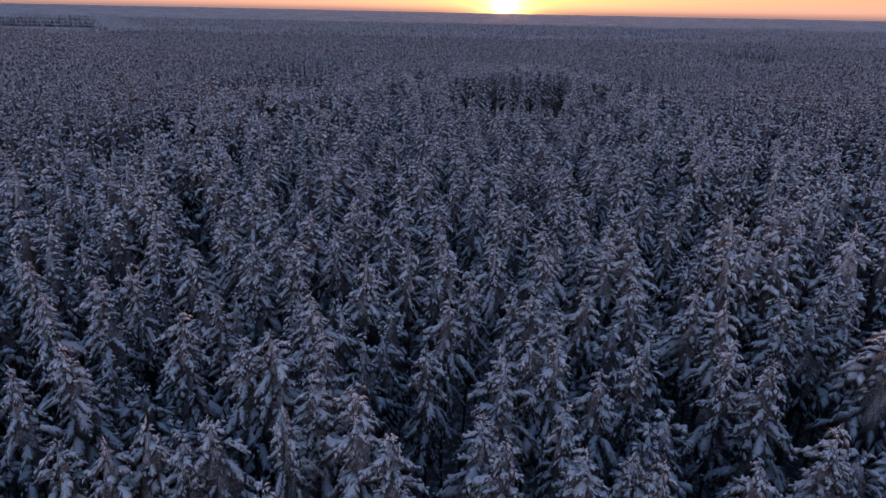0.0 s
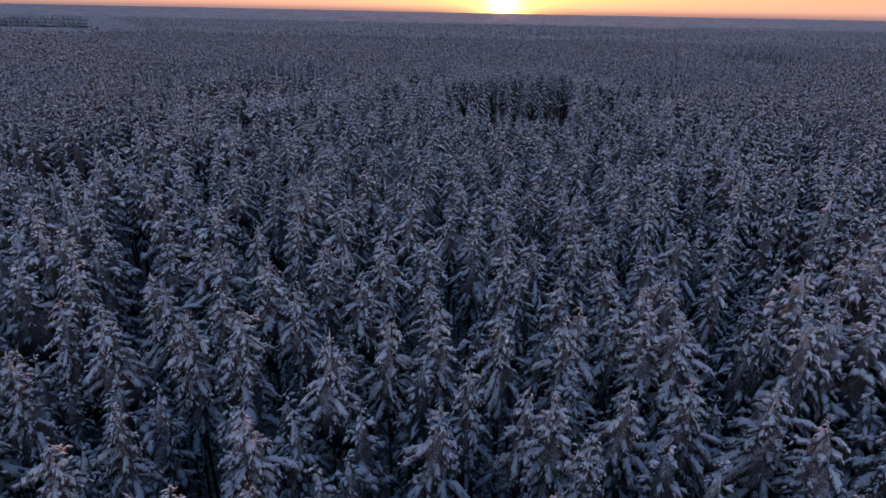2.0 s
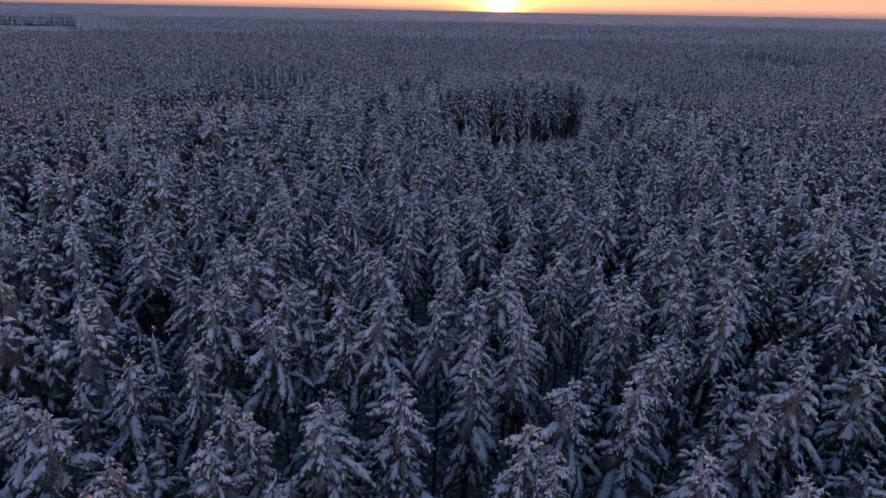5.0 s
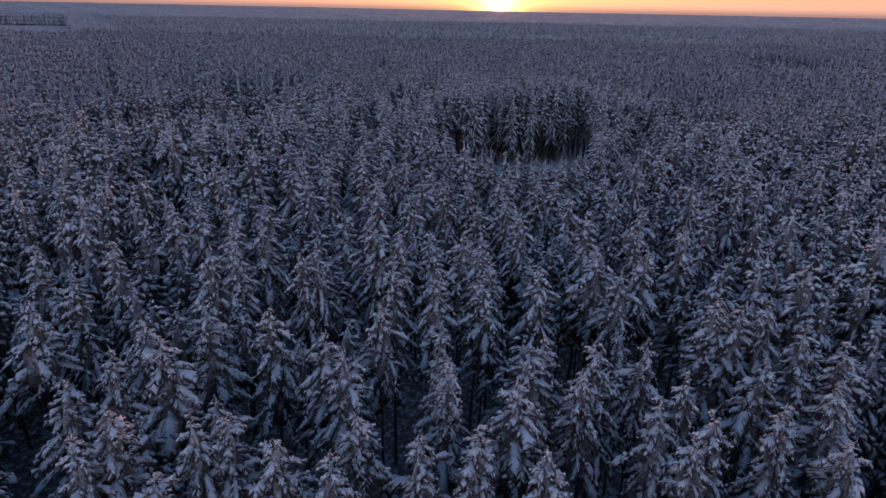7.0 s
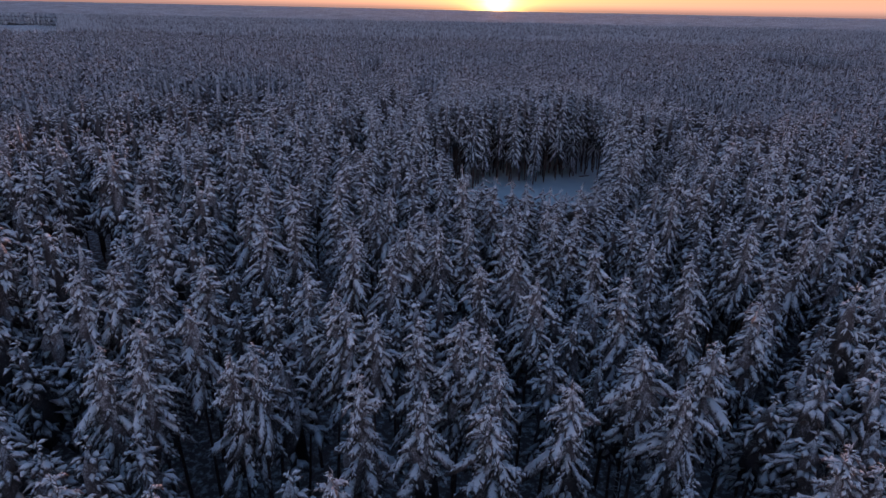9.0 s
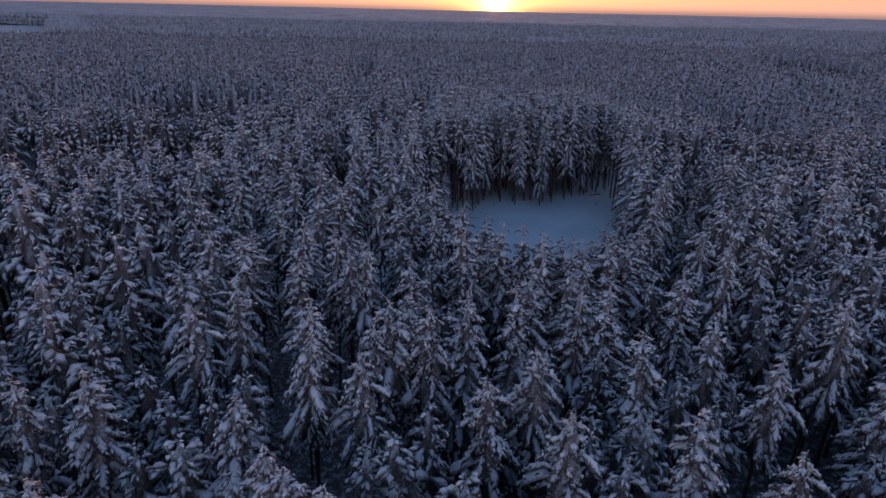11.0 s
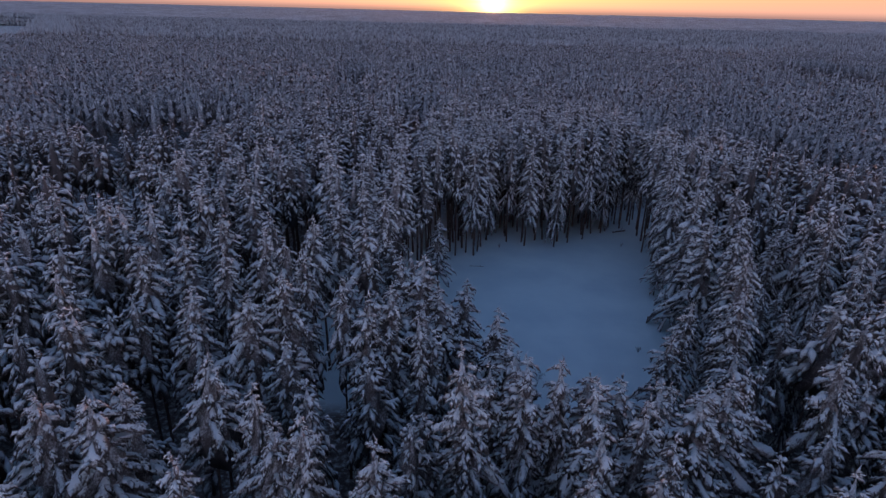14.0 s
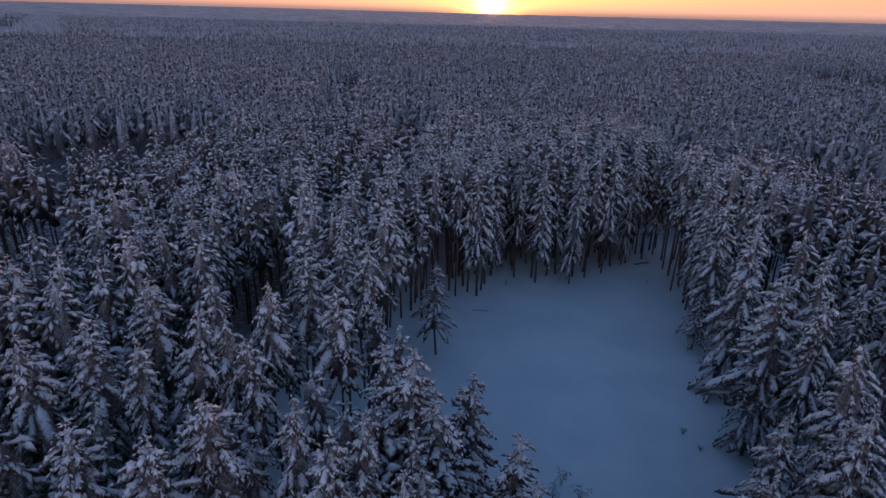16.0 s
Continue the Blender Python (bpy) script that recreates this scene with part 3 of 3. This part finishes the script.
CLEARING_EDGE = [(5.8, 214.7, 14.5), (11.3, 234.9, 22.1), (12.8, 233.4, 23.9), (16.0, 242.3, 24.3), (20.3, 245.1, 23.3), (23.8, 239.6, 21.7), (28.3, 243.8, 23.2), (30.0, 239.6, 22.8), (37.2, 244.7, 23.2), (42.2, 248.8, 23.3), (18.2, 158.6, 22.3), (21.3, 158.8, 22.1), (24.2, 158.4, 22.3), (27.6, 160.0, 22.0), (28.6, 163.5, 21.5), (19.8, 157.0, 22.7), (22.8, 156.0, 23.3), (25.6, 158.5, 22.7), (8.6, 160.5, 22.5), (16.9, 148.1, 23.5), (12.9, 147.8, 23.7), (20.1, 144.8, 23.5), (19.0, 151.5, 23.3), (14.5, 152.5, 23.5), (11.6, 158.8, 24.1), (16.0, 159.9, 21.5), (16.5, 155.9, 24.2), (26.6, 169.8, 19.9), (1.1, 182.0, 22.1), (-4.4, 200.3, 23.0), (-9.1, 199.6, 21.0), (8.3, 181.9, 18.8), (10.8, 172.9, 20.0), (12.0, 171.0, 18.6), (5.4, 176.5, 20.6), (13.6, 158.7, 23.9), (7.0, 156.1, 26.4)]     # place and height

# broad pines that lean over the clearing: place, height, spread
SPREADING = [(39.9, 194.5, 23.0, 1.85), (42.6, 206.0, 24.0, 1.75), (45.4, 218.5, 24.0, 1.55), (47.6, 230.0, 24.0, 1.45), (30.3, 175.8, 20.0, 1.2), (33.2, 174.3, 20.6, 1.2), (37.5, 180.0, 23.0, 1.3), (45.4, 197.0, 23.5, 1.3), (43.4, 217.0, 9.5, 0.9), (50.6, 255.0, 22.5, 1), (47.2, 257.5, 23.0, 1)]
NEAREST = FIRST_STAND + SECOND_STAND + THIRD_STAND + FOURTH_STAND + FIFTH_STAND + SIXTH_STAND
taken = np.array(NEAREST + [(x, y) for x, y, *rest in CLEARING_EDGE + SPREADING])
gap = np.hypot(hx[:, None] - taken[:, 0], hy[:, None] - taken[:, 1]).min(1)
free = ~inside(CLEARING, hx, hy) & (gap > 3.4) & ((gap > 6) | (np.arange(len(hx)) % 3 > 0))
hx, hy, gap = hx[free], hy[free], gap[free]
hh = stand_height(hx, hy, rng0) * np.where(gap < 7, 0.85, 1.0)      # the small trees between the tall ones
open_side = (hx > 37) & (hx < 55) & (hy > 174) & (hy < 252) & (np.arange(len(hx)) % 3 == 0)
hx, hy, hh = hx[~open_side], hy[~open_side], hh[~open_side]
bx, by, rng1 = scatter(2.7, (2, 228, 62, 292), 21, 0.12)       # a close stand of bare stems behind the clearing
back = ~inside(CLEARING, bx, by) & (off_line(CLEARING, bx, by) < 30) & (by > 236 - 0.5 * np.abs(bx - 20)) & (np.hypot(bx[:, None] - taken[:, 0], by[:, None] - taken[:, 1]).min(1) > 1.8)
bx, by = bx[back], by[back]
bh = stand_height(bx, by, rng1)
clash = np.hypot(hx[:, None] - bx, hy[:, None] - by).min(1) < 2.6
hx, hy, hh = hx[~clash], hy[~clash], hh[~clash]
near = seen_from(hx, hy)
rim = (hx > 37) & (hx < 55) & (hy > 174) & (hy < 252)      # trees along the clearing's long side


def part(name, soup_arrays, mats, parent, label="", kind=""):
    v, f, m = soup_arrays
    ob = new(name, mesh_of(name, v, f, mats, m, True))
    ob.parent = parent
    return tagged(ob, label, kind=kind)


def build_pine(seed, skirt=None, broad=1.0):
    """A snow-laden pine: trunk, needles and the snow that weighs its boughs down."""
    trunk, needles, snow = pine_parts(seed, 3, skirt, broad)
    tree = new("pine_tree")
    part("trunk", trunk.arrays(), [BARK], tree, "bare reddish-brown pine trunk")
    part("crown", needles.arrays(), [NEEDLES], tree, "dark green needled boughs", "stuff")
    part("snow_load", snow.arrays(), [LOADED], tree, "heavy fresh snow on drooping boughs", "stuff")
    return tagged(tree, "tall pine with snow-laden drooping boughs in dense forest", "pine tree", "pines of the forest")


def stand(tree, x, y, h, turn, wide, lean=(0, 0)):
    """Puts a copy of a model pine at its place."""
    one = copy_thing(tree, pose(x, y, float(rise(x, y)), *lean, turn))
    one.scale = (wide, wide, h / TALL)
    return one


def build_forest():
    models = [build_pine(100 + i) for i in range(8)] + [build_pine(120 + i, (0.07, 0.2, 0.3)[i], 1.35) for i in range(3)] + [build_pine(140 + i, 0.2 + 0.04 * i, 1.1) for i in range(4)] + [build_pine(150 + i, 0.1 + 0.06 * i, 1.12) for i in range(3)]
    r = random.Random(3)
    trees = [(x, y, 23.5 + r.uniform(-0.6, 0.6), 1) for x, y in NEAREST] + [(x, y, h, 1) for x, y, h in CLEARING_EDGE] + SPREADING
    trees += list(zip(hx[rim], hy[rim], hh[rim], [1] * rim.sum()))
    used = set()
    for k, (x, y, h, spread) in enumerate(trees):
        i = 8 if spread > 1.7 else 9 + k % 2 if x > 29 and 170 < y < 262 else 15 + k % 3 if -2 < x < 30 and 140 < y < 186 else 11 + k % 4 if -4 < x < 45 and 205 < y < 256 else k % 8      # at the clearing's edge the boughs hang lower
        turn, wide = r.uniform(0, 360), r.uniform(0.9, 1.28) * (h / TALL) ** 0.5 * (0.74 if 7 < i < 11 else 1) if spread == 1 else spread / 1.5
        wide *= 1.35 if 2 < x < 14 and 168 < y < 186 else 1.25 if 8 < x < 30 and 144 < y < 166 else 1
        if h < 16 and x < 10:
            i, wide = 14, 1.0      # the young pine that stands alone
        if i in used:
            stand(models[i], x, y, h, turn, wide, (r.gauss(0, 0.8), r.gauss(0, 0.8)))
        else:
            used.add(i)
            models[i].matrix_basis = pose(x, y, float(rise(x, y)), 0, 0, turn)
            models[i].scale = (wide, wide, h / TALL)
    label = "dense snow-laden pine forest under dusk light"
    wedge = np.abs(hx - 2) < 0.82 * np.maximum(hy, 0) + 14
    edge = (off_line(CLEARING, hx, hy) < 16) & (hx < 45) & (hy > 190) & ~rim
    a = (near < 84) & wedge & ~rim & ~edge
    joined("near_forest", [model(200 + i, 2) for i in range(8)], hx[a], hy[a], hh[a], rng0, [LOADED, NEEDLES, BARK], label)
    joined("edge_forest", [model(240 + i, 2, 0.36 + 0.05 * i) for i in range(5)], hx[edge], hy[edge], hh[edge], rng0, [LOADED, NEEDLES, BARK], "snow-laden pines crowding the edge of the clearing")
    joined("back_forest", [model(260 + i, 2, 0.47 + 0.03 * i) for i in range(4)], bx, by, bh, rng1, [LOADED, NEEDLES, BARK], "close stand of bare-stemmed pines behind the clearing")
    c = (near >= 150) & (np.hypot(hx - 5, hy - 141) > 140) & wedge & ~rim & ~edge
    joined("middle_forest", [far_pine(330 + i, 16) for i in range(12)], hx[c], hy[c], hh[c], rng0, [OUTER, INNER], label)
    b = (near >= 84) & ~c & wedge & ~rim & ~edge
    joined("forest", [model(300 + i, 1) for i in range(8)], hx[b], hy[b], hh[b], rng0, [MIXED, INNER, BARK], label)
    x, y, g = scatter(3.9, (-190, -70, 230, 330), 14)
    out = ((np.abs(x - 2) > 0.82 * np.maximum(y, 0) + 13) | (y < 8)) & ((np.abs(x) < 150) | (y < 60))
    x, y = x[out], y[out]
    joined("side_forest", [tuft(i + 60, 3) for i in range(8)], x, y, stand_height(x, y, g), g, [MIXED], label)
    # further off, the same forest with fewer boughs to a tree
    x, y, g = scatter(3.6, (-520, 100, 560, 640), 12)
    out = (x < -150) | (x > 190) | (y > 330)
    out &= np.abs(x) < 0.82 * y + 20
    x, y = x[out], y[out]
    h = stand_height(x, y, g)
    c = np.hypot(x, y - 140) < 235
    joined("outer_forest", [far_pine(360 + i, 14) for i in range(12)], x[c], y[c], h[c], g, [OUTER, INNER], label)
    joined("far_forest", [far_pine(i) for i in range(12)], x[~c], y[~c], h[~c], g, [OUTER, INNER], label)
    x, y, g = scatter(6.6, (-1600, 400, 1500, 1520), 13)
    out = ((np.abs(x) > 520) | (y > 640)) & (np.abs(x) < 0.84 * y)
    x, y = x[out], y[out]
    hem = (off_line(FIELD, x, y) < 45) & (y > 700)
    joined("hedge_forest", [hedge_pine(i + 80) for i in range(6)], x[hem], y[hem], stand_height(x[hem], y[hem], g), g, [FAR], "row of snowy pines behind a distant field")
    x, y = x[~hem], y[~hem]
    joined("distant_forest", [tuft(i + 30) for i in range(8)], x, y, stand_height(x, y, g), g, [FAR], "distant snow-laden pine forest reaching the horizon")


def canopy(x, y, g):
    # the canopy comes down to the ground along the field
    full = np.clip(off_line(FIELD, x, y) / 75, 0.03, 1)
    return full * 19.5 + rise(x, y) + g.normal(0, 0.7, x.shape) + 0.5 * np.sin(x / 160) * np.sin(y / 210) + 28 * np.clip((np.hypot(x, y - 70) - 1400) / 3400, 0, 1)


def build_far_woods():
    radii = np.geomspace(60, 4890, 160)
    turns = np.linspace(0, 2 * math.pi, 480, endpoint=False)
    ahead = lambda x, y: inside(FIELD, x, y) | ((np.hypot(x, y - 70) < 640) & (np.abs(x) < 0.86 * y + 18)) | ((x > -190) & (x < 230) & (y > -70) & (y < 330))
    v, f = polar_sheet(radii, turns, canopy, ahead, 0.004)
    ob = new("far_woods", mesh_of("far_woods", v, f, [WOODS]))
    tagged(ob, "unbroken snowy forest canopy fading to the horizon", "distant woods", kind="stuff")


# ---- small things in the clearing and under the trees ----
def along(points, n):
    """n points evenly by number along a smooth curve through the given ones."""
    p = np.array(points, float)
    t = np.linspace(0, len(p) - 1, n)
    i = np.clip(t.astype(int), 0, len(p) - 2)
    u = (t - i)[:, None]
    before, after = p[np.maximum(i - 1, 0)], p[np.minimum(i + 2, len(p) - 1)]
    a, b = p[i], p[i + 1]
    return 0.5 * (2 * a + (b - before) * u + (2 * before - 5 * a + 4 * b - after) * u ** 2 + (3 * a - before - 3 * b + after) * u ** 3)


def rod(soup, points, r0, r1, sides=6):
    """A round bar along a curve, tapering."""
    p = np.array(points)
    d = np.gradient(p, axis=0)
    d /= np.linalg.norm(d, axis=1)[:, None] + 1e-9
    ref = np.where(np.abs(d[:, 2:3]) < 0.9, (0.0, 0.0, 1.0), (1.0, 0.0, 0.0))
    a = np.cross(d, ref)
    a /= np.linalg.norm(a, axis=1)[:, None]
    b = np.cross(d, a)
    r = np.linspace(r0, r1, len(p))[:, None]
    ring = np.stack([p + r * (math.cos(6.283 * k / sides) * a + math.sin(6.283 * k / sides) * b) for k in range(sides)], 1)
    f = []
    for i in range(len(p) - 1):
        for k in range(sides):
            q, w = i * sides + k, i * sides + (k + 1) % sides
            f += [(q, w, q + sides), (w, w + sides, q + sides)]
    f += [(0, k + 1, k) for k in range(1, sides - 1)] + [((len(p) - 1) * sides, (len(p) - 1) * sides + k, (len(p) - 1) * sides + k + 1) for k in range(1, sides - 1)]
    soup.add(ring.reshape(-1, 3), f)


def thing(name, x, y, turn, label, category, group=""):
    ob = new(name)
    ob.matrix_basis = pose(x, y, float(rise(x, y)), 0, 0, turn)
    return tagged(ob, label, category, group)


def build_bent_sapling(x, y, turn, high, wide, seed):
    """A thin young tree that snow has bowed over in an arch, with twigs that hang from it."""
    rng = random.Random(seed)
    ob = thing("bent_sapling", x, y, turn, "thin sapling bowed into an arch by snow", "sapling", "bowed saplings")
    curve = along([(0, 0, -0.2), (wide * 0.08, 0, high * 0.6), (wide * 0.38, 0.1, high), (wide * 0.75, 0.15, high * 0.72), (wide, 0.1, high * 0.32)], 18)
    stem, snow, twigs = Soup(), Soup(), Soup()
    rod(stem, curve, 0.07, 0.015)
    rod(snow, curve[6:] + (0, 0, 0.07), 0.10, 0.05, 5)
    for p in curve[7:]:
        for k in range(4):
            a = rng.uniform(0, 6.28)
            bough(twigs, rng, p, (math.cos(a), math.sin(a)), rng.uniform(0.35, 0.8), rng.uniform(1.2, 2.4), 0.07, 3)
    part("stem", stem.arrays(), [BARK], ob, "dark bent stem")
    part("snow_load", snow.arrays(), [SNOW], ob)
    part("twigs", twigs.arrays(), [LOADED], ob, "hanging snowy twigs")


def build_log(name, x, y, turn, length, r, label):
    """A fallen trunk half sunk in the snow, with snow along its top."""
    ob = thing(name, x, y, turn, label, "log")
    body, snow, stub = Soup(), Soup(), Soup()
    c = along([(-length / 2, 0, 0.02), (-length * 0.1, 0.08, r * 0.9), (length / 2, -0.05, r * 1.1)], 9)
    rod(body, c, r, r * 0.7, 8)
    rod(snow, c[1:-1] + (0, 0, r * 0.75), r * 0.75, r * 0.5, 7)
    rod(stub, along([(length * 0.2, 0, r), (length * 0.28, 0.15, r * 3), (length * 0.3, 0.2, r * 4.5)], 5), r * 0.25, r * 0.1)
    part("stem", body.arrays(), [BARK], ob, "dark bark")
    part("snow_cap", snow.arrays(), [SNOW], ob)
    part("branch_stub", stub.arrays(), [BARK], ob)


def build_shrub(x, y, high, seed):
    """A small leafless shrub, its twigs under snow."""
    rng = random.Random(seed)
    ob = thing("shrub", x, y, rng.uniform(0, 360), "small bare shrub poking out of the snow", "shrub", "shrubs in the clearing")
    stems, tips = Soup(), Soup()
    for k in range(9):
        a, out = rng.uniform(0, 6.28), rng.uniform(0.15, 0.55) * high
        end = (out * math.cos(a), out * math.sin(a), high * rng.uniform(0.6, 1.0))
        c = along([(0.05 * math.cos(a), 0.05 * math.sin(a), -0.1), (end[0] * 0.4, end[1] * 0.4, end[2] * 0.6), end], 5)
        rod(stems, c, 0.02, 0.006, 4)
        for p in c[2:]:
            b = rng.uniform(0, 6.28)
            bough(tips, rng, p, (math.cos(b), math.sin(b)), rng.uniform(0.12, 0.3) * high, rng.uniform(0.2, 0.9), 0.025, 2)
    part("stems", stems.arrays(), [BARK], ob, "thin dark stems")
    part("twigs", tips.arrays(), [SNOW], ob)


def build_dead_spruce(x, y, high):
    """A dead, slender spruce with bare level branches."""
    rng = random.Random(8)
    ob = thing("dead_spruce", x, y, 20, "dead slender spruce with bare snow-dusted branches", "dead tree")
    stem, limbs = Soup(), Soup()
    rod(stem, along([(0, 0, -0.2), (0.05, 0, high * 0.5), (0, 0.1, high)], 8), 0.12, 0.02, 7)
    for k in range(34):
        z, a = high * (0.42 + 0.56 * k / 34), rng.uniform(0, 6.28)
        out = (1 - 0.75 * (z / high - 0.42) / 0.58) * rng.uniform(0.8, 1.4)
        rod(limbs, along([(0, 0, z), (out * 0.5 * math.cos(a), out * 0.5 * math.sin(a), z + 0.02), (out * math.cos(a), out * math.sin(a), z - 0.15)], 4), 0.03, 0.012, 4)
    part("trunk", stem.arrays(), [BARK], ob)
    part("limbs", limbs.arrays(), [NEEDLES], ob, "bare frosted limbs")


def build_small_things():
    build_bent_sapling(-3.2, 163.0, 170, 12.0, 5.0, 1)
    build_bent_sapling(-4.4, 165.5, 195, 10.5, 4.4, 2)
    build_bent_sapling(-10.5, 163.0, 35, 11.0, 3.2, 3)
    build_bent_sapling(-27.5, 41.5, 10, 10.0, 3.4, 4)
    build_log("log", 46.6, 249.6, 15, 3.0, 0.24, "dark fallen log at the edge of the snowy clearing")
    build_log("fallen_branch", 13.1, 228.0, -8, 2.6, 0.07, "thin fallen branch lying on the clearing's snow")
    build_log("fallen_pole", -0.2, 197.5, 4, 5.0, 0.08, "thin fallen trunk under the trees")
    for i, (x, y, h) in enumerate([(18.4, 238.0, 0.9), (18.6, 189.6, 1.9), (20.2, 187.6, 2.0), (17.3, 187.2, 2.2), (35.6, 195.2, 0.6), (34.7, 198.0, 0.9), (44.5, 240.4, 0.8)]):
        build_shrub(x, y, h, 40 + i)
    build_dead_spruce(17.5, 113.0, 19.0)


build_forest()
build_far_woods()
build_small_things()
